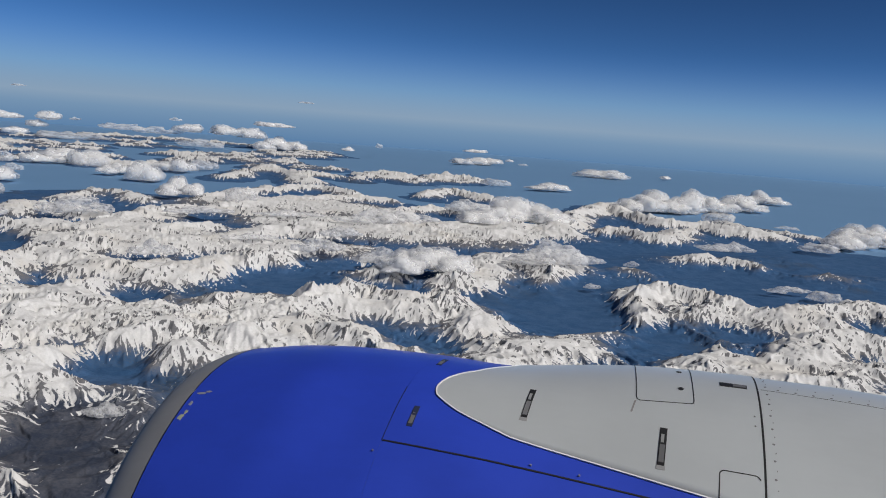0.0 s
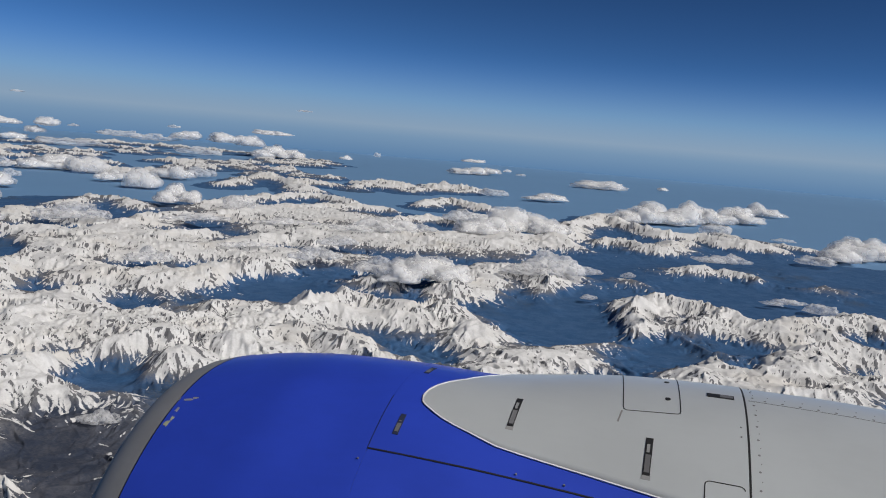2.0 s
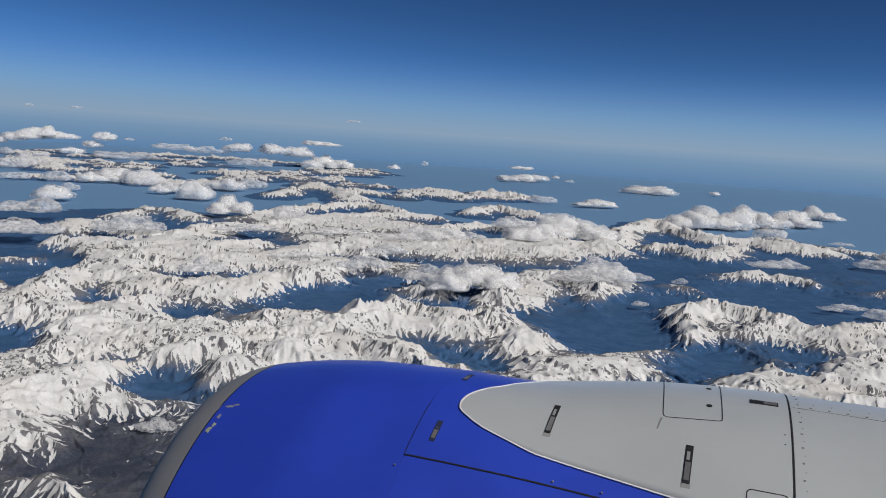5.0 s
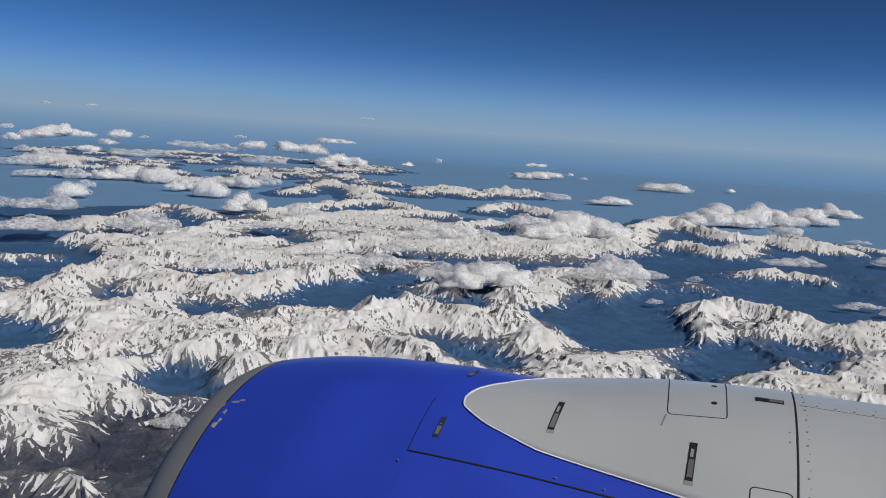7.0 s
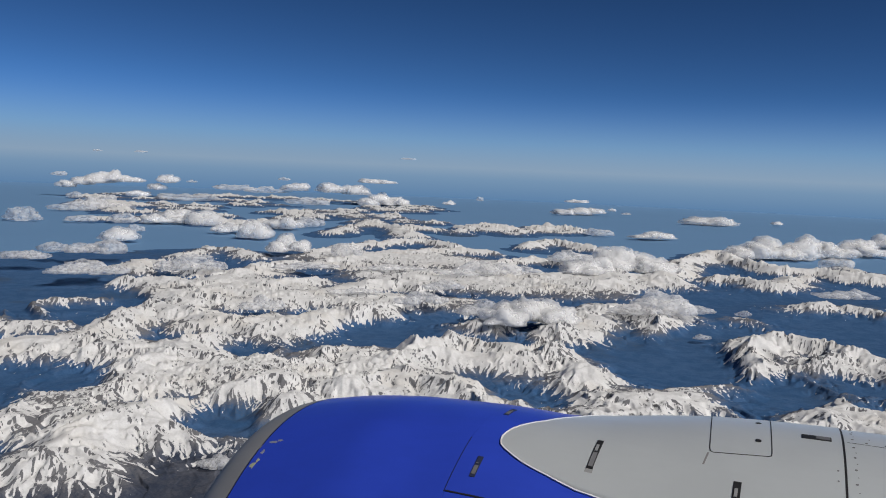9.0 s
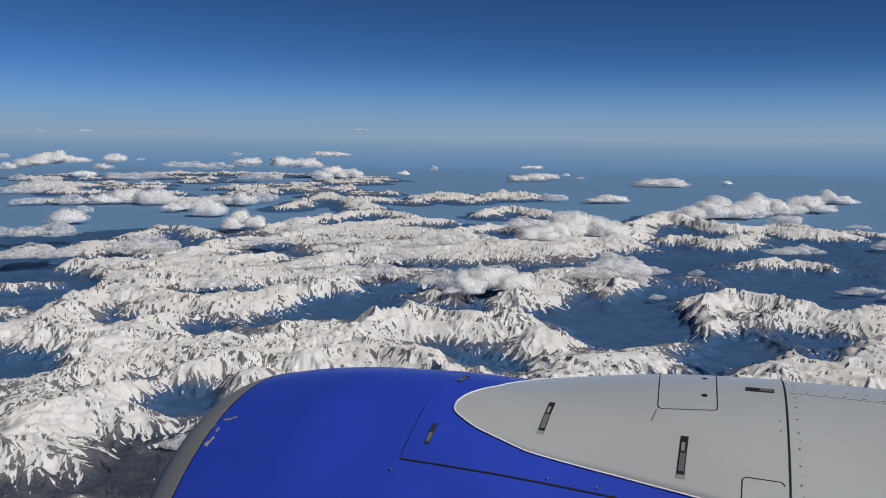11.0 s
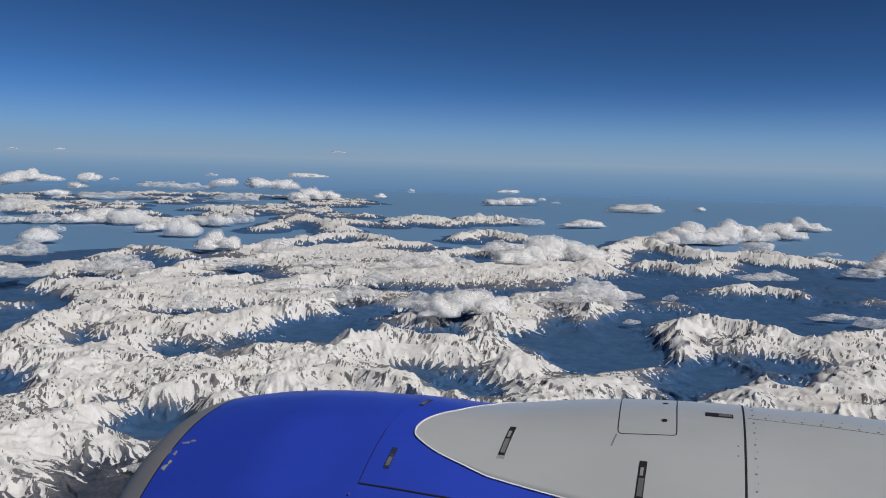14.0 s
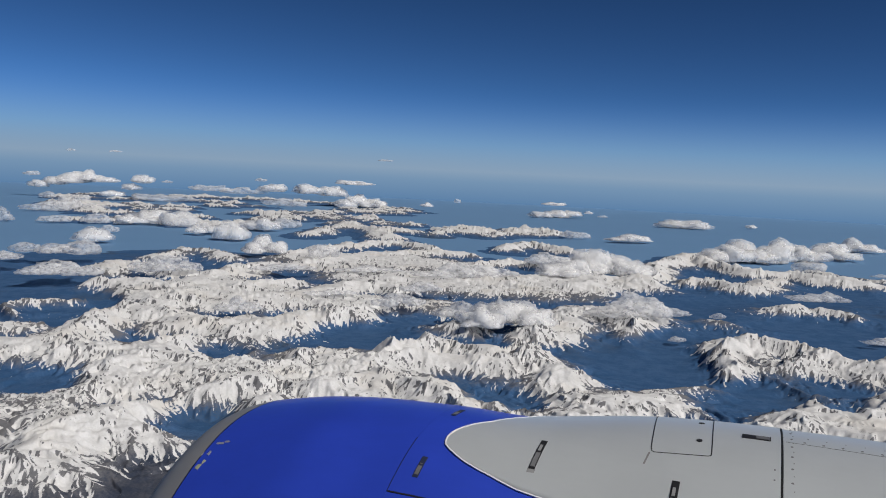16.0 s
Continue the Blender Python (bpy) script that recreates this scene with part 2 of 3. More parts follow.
upland(-484, 657, 94, 78, 11.2)
upland(-488, 1021, 161, 108, 10.8)
upland(-213, 397, 41, 25, 11.4)
upland(-329, 316, 26, 43, 11.2)
upland(-269, 273, 25, 29, 11.2)
valley(-679, 636, 47, 53)
valley(-535, 558, 17, 44)
valley(-490, 464, 36, 33)
valley(-556, 478, 12, 67)
valley(-232, 309, 18, 29)
valley(-70, 588, 38, 90)
valley(-264, 646, 41, 33)
valley(-291, 565, 31, 28)
valley(-323, 440, 18, 27)
valley(-87, 921, 46, 75)
valley(-9, 837, 90, 45)
valley(1, 522, 29, 48)
valley(36, 574, 26, 21)
valley(-60, 630, 19, 114)
valley(142, 987, 101, 79)
valley(-203, 245, 29, 29)
valley(-353, 331, 19, 32)
valley(-517, 495, 24, 37)
valley(46, 512, 10, 22)
upland(-646, 1825, 72, 104, 15)
upland(-529, 1944, 76, 126, 15)
far_land = random.Random(12)
for k in range(70):      # the broken snow of the farthest range
    turn, away = radians(far_land.uniform(24, 46)), 1750 * (2.0 ** far_land.random())
    upland(-away * math.sin(turn), away * math.cos(turn), far_land.uniform(30, 80) * away / 2000, far_land.uniform(25, 60) * away / 2000, far_land.uniform(9, 14))


def base_height(x, y):
    """The large forms: crests with flanks that flatten towards the valleys, on broad high ground."""
    far = np.hypot(x, y)
    wx = x + 20 * fbm(x, y, 85, 5)
    wy = y + 20 * fbm(x + 500, y - 300, 85, 5)
    peaks = 0.78 + 0.40 * ridged(wx + 90, wy - 40, 58, 3)
    rough = 0.84 + 0.38 * ridged(wx - 260, wy + 140, 46, 4)
    env = np.zeros_like(x)
    for h, w, crest in RIDGES:
        px, py = np.array([c[0] for c in crest]), np.array([c[1] for c in crest])
        reach = 2.6 * w + 12
        near = (wx > px.min() - reach) & (wx < px.max() + reach) & (wy > py.min() - reach) & (wy < py.max() + reach)
        if not near.any():
            continue
        qx, qy = wx[near], wy[near]
        d2 = np.full(qx.shape, 1e9)
        for (ax, ay), (bx, by) in zip(crest, crest[1:]):
            ux, uy = bx - ax, by - ay
            f = np.clip(((qx - ax) * ux + (qy - ay) * uy) / (ux * ux + uy * uy), 0, 1)
            d2 = np.minimum(d2, (qx - ax - f * ux) ** 2 + (qy - ay - f * uy) ** 2)
        d = np.sqrt(d2) / w
        env[near] += (h * peaks[near] * np.exp(-0.92 * d ** 1.45)) ** 5
    for mx, my, a, b, h in UPLANDS + VALLEYS:
        r = math.hypot(mx, my)
        along = ((wx - mx) * mx + (wy - my) * my) / r
        across = (-(wx - mx) * my + (wy - my) * mx) / r
        q = np.minimum((across / a) ** 2 + (along / b) ** 2, 9.0)
        if h:
            env += (h * 1.12 * rough * np.exp(-0.55 * q * q)) ** 5
        else:
            env *= (1 - 0.75 * np.exp(-0.7 * q * q)) ** 5
    env = env ** 0.2 * (1 - np.clip((far - 1500) / 400, 0, 1) * (0.55 - 0.9 * ridged(x, y, 90, 4)))
    return env + 0.8 * fbm(x, y, 80, 4) + 0.5 * ridged(x + 300, y - 800, 44, 4) + 0.3


def gullies(x, y, dx, dy):
    """Stripes that run down the slope (dx, dy is the level direction): -1 in a channel, 1 on a rib. Also their slopes."""
    xi, yi = np.floor(x).astype(int), np.floor(y).astype(int)
    fx, fy = x - xi, y - yi
    va, vx, vy, wt = 0, 0, 0, 0
    for i in (-1, 0, 1):
        for j in (-1, 0, 1):
            k = PERM[(PERM[(xi - i) & 4095] + yi - j) & 4095]
            px, py = fx + i - 0.2 - 0.6 * (k % 61) / 61, fy + j - 0.2 - 0.6 * (k % 53) / 53
            w = np.exp(-3.2 * (px * px + py * py))
            ph = 2 * np.pi * (px * dx + py * dy)
            c, s = np.cos(ph), np.sin(ph)
            va, vx, vy, wt = va + c * w, vx - s * dx * w, vy - s * dy * w, wt + w
    wt = wt + 1e-3
    return va / wt, vx / wt, vy / wt


def slopes(z, x, y, rr, aa):
    """The two components of the gradient on the polar grid."""
    outward = np.gradient(z, axis=0) / np.gradient(rr, axis=0)
    round_about = np.gradient(z, axis=1) / (np.gradient(aa, axis=1) * rr)
    return -outward * np.sin(aa) - round_about * np.cos(aa), outward * np.cos(aa) - round_about * np.sin(aa)


def land_height(x, y, rr, aa):
    """Height, and how much snow holds there, of the whole land."""
    base = base_height(x, y)
    gx, gy = slopes(base, x, y, rr, aa)
    slope = np.hypot(gx, gy)
    steep = np.clip(slope / 0.32, 0, 1) * np.clip((base - 1.0) / 4, 0, 1)
    mellow = np.clip(0.62 + 1.5 * fbm(x + 613, y + 207, 80, 3), 0.25, 1.0) * np.clip(1.25 - rr / 2200, 0.55, 1)
    lx, ly = gy / (slope + 0.06), -gx / (slope + 0.06)
    bx, by = x + 1.3 * fbm(x + 11, y - 5, 9, 3), y + 1.3 * fbm(x - 83, y + 29, 9, 3)
    z, hx, hy, runs, lines = base, 0, 0, 0, 0
    for k, (cell, deep, show) in enumerate(((36.0, 2.4, 0.15), (19.0, 1.3, 0.35), (10.0, 0.66, 0.7), (5.4, 0.33, 0.8), (3.0, 0.17, 0.75), (1.75, 0.09, 0.55))):
        v, vx, vy = gullies(bx / cell + 7.3 * k, by / cell - 3.9 * k, 1.25 * lx + hy, 1.25 * ly - hx)
        dip = np.clip((1 - v) / 2, 0, 1)
        runs = runs + show * dip ** 3
        if k > 1:
            lines = lines + (1 - dip) ** 4
        v = 1.2 - 2 * np.sqrt(dip)     # sharp ribs between round channels
        z = z + steep * (v - 0.25) * deep * (mellow if k else 1)
        hx, hy = hx + 0.22 * vx, hy + 0.22 * vy
    z = np.maximum(z, 0.05 * base)
    fx, fy = slopes(z, x, y, rr, aa)
    sharp = np.hypot(fx, fy)
    grain = fbm(x - 71, y + 13, 7.0, 4)
    patchy = fbm(x + 911, y - 77, 70, 3)
    crag = 0.5 + 1.6 * fbm(x + 37, y + 59, 40, 3)
    # snow reaches lower in the channels, leaves the ribs bare near its line and slides off the steepest faces
    snow = (base - SNOWLINE) * 0.14 - np.clip(slope / 0.12, 0.2, 1) * (0.52 - 0.85 * runs) + 0.22 * grain + 0.40 * patchy
    bare = np.clip((sharp - 0.30) / 0.38, 0, 1.3) * np.clip(0.45 + 1.5 * (crag - 0.2), 0.05, 1.5)
    bare *= np.clip((z - 6) / 5, 0.3, 1)
    held = 0.55 - bare * np.clip(1.25 * (lines - 0.5), 0, 1.8) + 0.18 * grain
    return GROUND_Z + z, np.minimum(snow, held)


def land():
    near = np.linspace(radians(31), radians(1.5), 820)
    radii = np.concatenate([[20, 60, 110, 150, 180], -GROUND_Z / np.tan(near)])
    az = np.concatenate([np.linspace(radians(-17), radians(54), 1300), np.linspace(radians(54), radians(343), 130)[1:-1]])
    rr, aa = np.meshgrid(radii, az, indexing="ij")
    x, y = -rr * np.sin(aa), rr * np.cos(aa)
    z, snow = land_height(x, y, rr, aa)
    n, k = rr.shape
    co = np.stack([x, y, z], -1).reshape(-1, 3)
    i, j = np.meshgrid(np.arange(n - 1), np.arange(k), indexing="ij")
    j2 = (j + 1) % k
    faces = np.stack([i * k + j, (i + 1) * k + j, (i + 1) * k + j2, i * k + j2], -1).reshape(-1, 4)[:, ::-1]
    me = bpy.data.meshes.new("ground")
    me.vertices.add(len(co) + 1)
    me.vertices.foreach_set("co", np.append(co, [[0, 0, GROUND_Z]]).astype(np.float32).ravel())
    tri = np.stack([np.arange(k), np.full(k, len(co)), (np.arange(k) + 1) % k], -1)
    loops = np.concatenate([faces.ravel(), tri[:, ::-1].ravel()])
    starts = np.concatenate([np.arange(len(faces)) * 4, len(faces) * 4 + np.arange(k) * 3])
    me.loops.add(len(loops))
    me.loops.foreach_set("vertex_index", loops.astype(np.int32))
    me.polygons.add(len(starts))
    me.polygons.foreach_set("loop_start", starts.astype(np.int32))
    me.polygons.foreach_set("use_smooth", np.ones(len(starts), bool))
    me.update(calc_edges=True)
    cover = me.attributes.new("snow", "FLOAT", "POINT")
    cover.data.foreach_set("value", np.append(snow.ravel(), -3).astype(np.float32))
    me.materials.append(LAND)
    return tagged(new("ground", me), "snow-covered alpine ranges, forested valleys between them coloured with blue haze", "mountains", kind="structure")


land()


def sea():
    """Open water beyond the range, its base colour lifted to carry the distance haze."""
    m = Mat("hazed_sea_water").set(Roughness=0.7, Specular_IOR_Level=0.2)
    geo = m.t.nodes.new("ShaderNodeNewGeometry")
    n = m.noise(0.004, 5, 0.6, geo.outputs["Position"])
    m.link(m.mix(n, (0.120, 0.236, 0.400), (0.136, 0.256, 0.428)), m.b.inputs["Base Color"])
    bm = bmesh.new()
    count = 120
    rings = [[bm.verts.new((r * math.sin(2 * math.pi * k / count), r * math.cos(2 * math.pi * k / count), GROUND_Z + z)) for k in range(count)] for r, z in ((1020, -3), (1350, 2.3), (2200, 2.3), (4720, 2.3))]
    for a, b in zip(rings, rings[1:]):
        for k in range(count):
            bm.faces.new((a[k], a[(k + 1) % count], b[(k + 1) % count], b[k]))
    return tagged(part("water", bm, m.m, smooth=False), "open sea coloured with distance haze, reaching to the horizon", "sea", kind="structure")


sea()


def haze():
    """A glowing ring painted as the hazy distance where land and sky meet."""
    bm = bmesh.new()
    n, rows = 180, ((-126.0), (-60.0), (0.0), (60.0), (200.0), (520.0))
    r = 4700.0
    rings = [[bm.verts.new((r * math.sin(2 * math.pi * k / n), r * math.cos(2 * math.pi * k / n), z)) for k in range(n)] for z in rows]
    for a, b in zip(rings, rings[1:]):
        for k in range(n):
            bm.faces.new((a[k], a[(k + 1) % n], b[(k + 1) % n], b[k]))
    m = Mat("haze")
    geo = m.t.nodes.new("ShaderNodeNewGeometry")
    xyz = m.t.nodes.new("ShaderNodeSeparateXYZ")
    m.link(geo.outputs["Position"], xyz.inputs[0])
    z = xyz.outputs[2]
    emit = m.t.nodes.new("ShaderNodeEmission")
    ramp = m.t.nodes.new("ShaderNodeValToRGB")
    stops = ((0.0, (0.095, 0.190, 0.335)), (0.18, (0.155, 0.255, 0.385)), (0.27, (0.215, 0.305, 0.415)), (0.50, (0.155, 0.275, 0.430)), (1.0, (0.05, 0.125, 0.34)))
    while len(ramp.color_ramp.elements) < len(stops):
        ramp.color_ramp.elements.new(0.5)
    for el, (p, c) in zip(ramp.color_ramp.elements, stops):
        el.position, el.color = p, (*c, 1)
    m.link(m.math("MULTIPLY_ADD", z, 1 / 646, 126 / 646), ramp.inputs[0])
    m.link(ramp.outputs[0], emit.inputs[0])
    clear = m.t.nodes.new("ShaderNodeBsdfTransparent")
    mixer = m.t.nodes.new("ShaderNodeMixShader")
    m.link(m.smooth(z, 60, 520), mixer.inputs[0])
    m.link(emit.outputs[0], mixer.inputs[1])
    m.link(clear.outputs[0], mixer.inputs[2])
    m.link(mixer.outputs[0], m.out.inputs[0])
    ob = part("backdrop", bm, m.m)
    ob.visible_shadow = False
    return tagged(ob, "glowing ring painted as pale blue haze along the far horizon", "haze", kind="structure")


haze()


# ---- clouds ----
def puff_mesh(wide, tall, seed, swell, detail):
    """One billowing body: heaped lobes above, a flat base below."""
    rnd = random.Random(seed)
    bm = bmesh.new()
    bmesh.ops.create_icosphere(bm, subdivisions=detail, radius=1.0)
    off = Vector((seed * 13.7, seed * 3.1, seed * 1.9))
    deep = min(wide, tall * 2.4) * rnd.uniform(0.8, 1.1)
    cell = 0.46 * min(tall, wide)
    for vert in bm.verts:
        n = vert.co.copy()
        p = Vector((n.x * wide, n.y * deep, n.z * tall))
        big = noise.noise(p / (0.8 * tall + 0.2 * wide) + off)
        lobe = 1 - min(1.0, noise.voronoi(p / cell + off)[0][0]) ** 1.6
        bud = 1 - min(1.0, noise.voronoi(p / (cell * 0.42) + off)[0][0]) ** 1.6
        fray = noise.fractal(p / (cell * 0.5) + off, 1.0, 2.0, 3)
        up = min(1.0, max(0.0, 0.5 + 2 * n.z))
        r = swell * (0.70 + 0.50 * big + (0.24 * lobe + 0.11 * bud) * (0.35 + 0.65 * up) + 0.09 * fray)
        height = tall * n.z * r
        vert.co = Vector((n.x * wide * r, n.y * deep * r, height if n.z > 0 else height * 0.22))
    return bm


CLOUDS = []


def cloud(x, y, z, wide, tall, dense):
    """A cumulus with its base at x, y, z: half width, height and density. A soft veil lies round a thick one."""
    seed = len(CLOUDS) + 1
    turn = math.degrees(math.atan2(y, x)) - 90
    thick = dense > 0.75
    words = "bright white cumulus cloud above the peaks" if thick else "thin grey-white cloud drifting over the snow"
    large = wide / math.hypot(x, y) > 0.022
    ob = part("cloud", puff_mesh(wide, tall, seed, 0.90 if thick else 1.0, 4 if large else 3), CLOUD_CORE if thick else CLOUD_THIN)
    ob.matrix_world = pose(x, y, z, 0, 0, turn)
    tagged(ob, words, "cloud", "clouds over the range")
    CLOUDS.append(ob)
    if thick:
        part("veil", puff_mesh(wide, tall, seed, 1.06, 4 if large else 3), CLOUD_VEIL, ob)


cloud(-2201, 2182, -71, 65.4, 26.2, 1)
cloud(-2170, 2213, -59, 49.3, 30.5, 1)
cloud(-2137, 2245, -66, 67.6, 18.4, 1)
cloud(-2267, 2113, -89, 37.8, 19.4, 0.8)
cloud(-2231, 2151, -79, 46.3, 23.0, 0.8)
cloud(-2036, 2337, -62, 42.0, 23.0, 1)
cloud(-2063, 2313, -89, 33.6, 19.4, 0.9)
cloud(-1973, 2390, -61, 21.0, 7.1, 0.5)
cloud(-2105, 1994, -117, 29.5, 18.2, 0.6)
cloud(-1840, 1851, -117, 49.6, 20.8, 0.7)
cloud(-1578, 1492, -117, 53.2, 15.9, 0.75)
cloud(-1594, 1551, -117, 49.4, 26.2, 0.75)
cloud(-1569, 1595, -117, 59.6, 13.5, 0.75)
cloud(-2108, 2270, -114, 35.7, 19.4, 0.8)
cloud(-1279, 1225, -117, 38.5, 10.1, 0.6)
cloud(-1223, 1281, -117, 30.1, 18.2, 0.7)
cloud(-944, 977, -117, 27.7, 17.1, 0.8)
cloud(-1048, 1123, -117, 18.8, 10.5, 0.5)
cloud(-792, 750, -110, 15.0, 6.5, 0.6)
cloud(-791, 764, -110, 21.5, 9.2, 0.6)
cloud(-787, 778, -110, 18.7, 6.1, 0.6)
cloud(-772, 781, -110, 26.2, 13.8, 0.65)
cloud(-822, 746, -110, 16.6, 9.5, 0.6)
cloud(-792, 664, -110, 18.4, 7.1, 0.6)
cloud(-784, 676, -110, 16.4, 7.1, 0.6)
cloud(-772, 677, -110, 15.9, 6.1, 0.6)
cloud(-1374, 1171, -117, 42.9, 18.6, 0.7)
cloud(-1186, 1325, -117, 34.9, 14.9, 1)
cloud(-1204, 1402, -117, 35.9, 23.4, 1)
cloud(-1144, 1375, -117, 43.4, 13.0, 1)
cloud(-1100, 1368, -117, 38.2, 28.1, 1)
cloud(-949, 1229, -117, 20.4, 12.4, 0.9)
cloud(-961, 1272, -117, 20.8, 12.8, 0.9)
cloud(-936, 1271, -117, 22.3, 12.5, 0.9)
cloud(-845, 1192, -117, 29.8, 25.1, 1)
cloud(-941, 1421, -117, 39.4, 19.5, 0.8)
cloud(-948, 1527, -117, 36.6, 16.4, 0.7)
cloud(-642, 950, -110, 19.0, 11.0, 0.9)
cloud(-657, 998, -110, 18.0, 19.1, 0.9)
cloud(-622, 979, -110, 17.0, 14.2, 0.9)
cloud(-600, 702, -110, 23.3, 10.0, 0.6)
cloud(-614, 750, -110, 23.9, 11.4, 0.6)
cloud(-575, 730, -110, 19.2, 7.2, 0.6)
cloud(-654, 599, -110, 18.5, 4.9, 0.45)
cloud(-649, 611, -110, 20.4, 7.8, 0.45)
cloud(-658, 631, -110, 21.3, 9.9, 0.45)
cloud(-646, 630, -110, 17.9, 8.8, 0.45)
cloud(-622, 629, -110, 22.7, 7.3, 0.45)
cloud(-1677, 2606, -74, 54.7, 24.7, 0.9)
cloud(-1566, 2674, -74, 67.3, 30.0, 0.8)
cloud(-1495, 2715, -79, 63.1, 35.3, 0.9)
cloud(-1405, 2657, -117, 43.0, 24.9, 1)
cloud(-1417, 2755, -108, 47.7, 36.3, 1)
cloud(-1365, 2781, -114, 60.1, 25.9, 1)
cloud(-1338, 2794, -110, 29.4, 17.7, 0.8)
cloud(-1854, 2483, -81, 75.7, 17.7, 0.5)
cloud(-1712, 2584, -40, 21.0, 8.8, 0.6)
cloud(-1425, 2753, -37, 71.5, 14.1, 0.8)
cloud(-1767, 2546, -87, 84.1, 17.7, 0.5)
cloud(-1894, 2255, -117, 119.9, 20.1, 0.5)
cloud(-1543, 2488, -117, 79.5, 20.0, 0.5)
cloud(-545, 967, -110, 22.7, 16.5, 0.5)
cloud(-437, 846, -110, 19.7, 3.5, 0.45)
cloud(-425, 858, -110, 19.1, 6.5, 0.45)
cloud(-411, 877, -110, 20.2, 3.6, 0.45)
cloud(-297, 643, -110, 12.4, 6.1, 0.7)
cloud(-296, 667, -110, 12.8, 8.3, 0.7)
cloud(-282, 663, -110, 10.9, 5.9, 0.7)
cloud(-200, 604, -110, 18.6, 9.3, 0.9)
cloud(-198, 631, -110, 18.6, 13.0, 0.9)
cloud(-190, 637, -110, 16.1, 15.6, 0.9)
cloud(-178, 645, -110, 18.7, 14.4, 0.9)
cloud(-165, 637, -110, 19.0, 10.1, 0.9)
cloud(-235, 626, -110, 13.4, 5.8, 0.6)
cloud(-231, 651, -110, 12.3, 7.9, 0.6)
cloud(-219, 640, -110, 13.8, 5.4, 0.6)
cloud(-120, 717, -110, 22.0, 6.5, 0.75)
cloud(-110, 735, -110, 22.0, 10.6, 0.75)
cloud(-103, 763, -110, 22.6, 14.3, 0.75)
cloud(-91, 740, -110, 20.4, 11.7, 0.75)
cloud(-79, 753, -110, 22.2, 6.3, 0.75)
cloud(-235, 1000, -110, 29.5, 11.1, 0.95)
cloud(-220, 1025, -110, 31.9, 15.3, 0.95)
cloud(-206, 1079, -110, 38.9, 23.8, 0.95)
cloud(-193, 1118, -110, 31.8, 19.8, 0.95)
cloud(-164, 1088, -110, 32.4, 16.1, 0.95)
cloud(-342, 868, -110, 26.4, 5.7, 0.7)
cloud(-332, 893, -110, 26.6, 12.0, 0.7)
cloud(-322, 920, -110, 29.4, 12.5, 0.7)
cloud(-307, 914, -110, 27.1, 10.4, 0.7)
cloud(-292, 940, -110, 27.7, 6.8, 0.7)
cloud(-318, 741, -110, 11.6, 4.8, 0.5)
cloud(-312, 753, -110, 14.3, 7.7, 0.5)
cloud(-304, 761, -110, 12.4, 4.3, 0.5)
cloud(-293, 1127, -110, 22.6, 9.4, 0.7)
cloud(-284, 1149, -110, 23.1, 11.4, 0.7)
cloud(-269, 1157, -110, 23.2, 8.1, 0.7)
cloud(-78, 1500, -117, 30.7, 16.3, 1)
cloud(-58, 1541, -117, 40.0, 25.8, 1)
cloud(-46, 1623, -117, 35.2, 32.4, 1)
cloud(-13, 1596, -117, 34.6, 19.9, 1)
cloud(10, 1612, -117, 39.5, 16.5, 1)
cloud(-11, 1568, -117, 41.3, 14.8, 1)
cloud(11, 1610, -117, 39.5, 24.0, 1)
cloud(28, 1703, -117, 40.8, 29.4, 1)
cloud(57, 1705, -117, 34.6, 24.5, 1)
cloud(75, 1694, -117, 46.8, 19.6, 1)
cloud(80, 1726, -117, 35.0, 14.2, 0.95)
cloud(120, 1828, -117, 37.9, 24.1, 0.95)
cloud(141, 1791, -117, 42.0, 12.5, 0.95)
cloud(149, 2041, -117, 31.7, 14.7, 0.95)
cloud(187, 2117, -117, 35.9, 20.9, 0.95)
cloud(216, 2108, -117, 38.5, 13.5, 0.95)
cloud(70, 1434, -117, 31.3, 14.8, 0.7)
cloud(-750, 2897, -117, 50.2, 15.0, 1)
cloud(-718, 2997, -117, 53.3, 23.8, 1)
cloud(-673, 3024, -112, 49.3, 16.4, 1)
cloud(-731, 3012, -77, 46.3, 10.6, 0.8)
cloud(-608, 3038, -102, 16.8, 8.8, 0.8)
cloud(-557, 3047, -112, 21.0, 7.1, 0.7)
cloud(-239, 2754, -117, 97.6, 20.5, 0.8)
cloud(-47, 3039, -117, 20.6, 8.7, 0.9)
cloud(-1180, 2865, -105, 23.1, 12.4, 0.9)
cloud(-1072, 2908, -85, 16.8, 15.9, 0.7)
cloud(-300, 1848, -117, 35.0, 6.4, 0.8)
cloud(-278, 1875, -117, 34.8, 13.6, 0.8)
cloud(-254, 1897, -117, 31.0, 9.6, 0.8)
cloud(-401, 1864, -117, 33.7, 13.1, 0.6)
cloud(43, 962, -110, 18.7, 5.2, 0.5)
cloud(60, 973, -110, 16.8, 8.2, 0.5)
cloud(72, 984, -110, 20.3, 6.8, 0.5)
cloud(-36, 827, -119, 7.9, 4.8, 0.7)
cloud(-59, 678, -119, 7.0, 3.1, 0.6)
cloud(177, 1439, -119, 19.7, 4.1, 0.4)
cloud(223, 1241, -119, 30.8, 12.0, 1)
cloud(243, 1282, -119, 37.7, 18.1, 1)
cloud(263, 1339, -119, 29.9, 24.2, 1)
cloud(285, 1347, -119, 35.1, 21.3, 1)
cloud(292, 1316, -119, 30.8, 15.4, 1)
cloud(182, 1150, -119, 27.0, 9.3, 0.6)
cloud(129, 756, -119, 15.8, 7.1, 0.6)
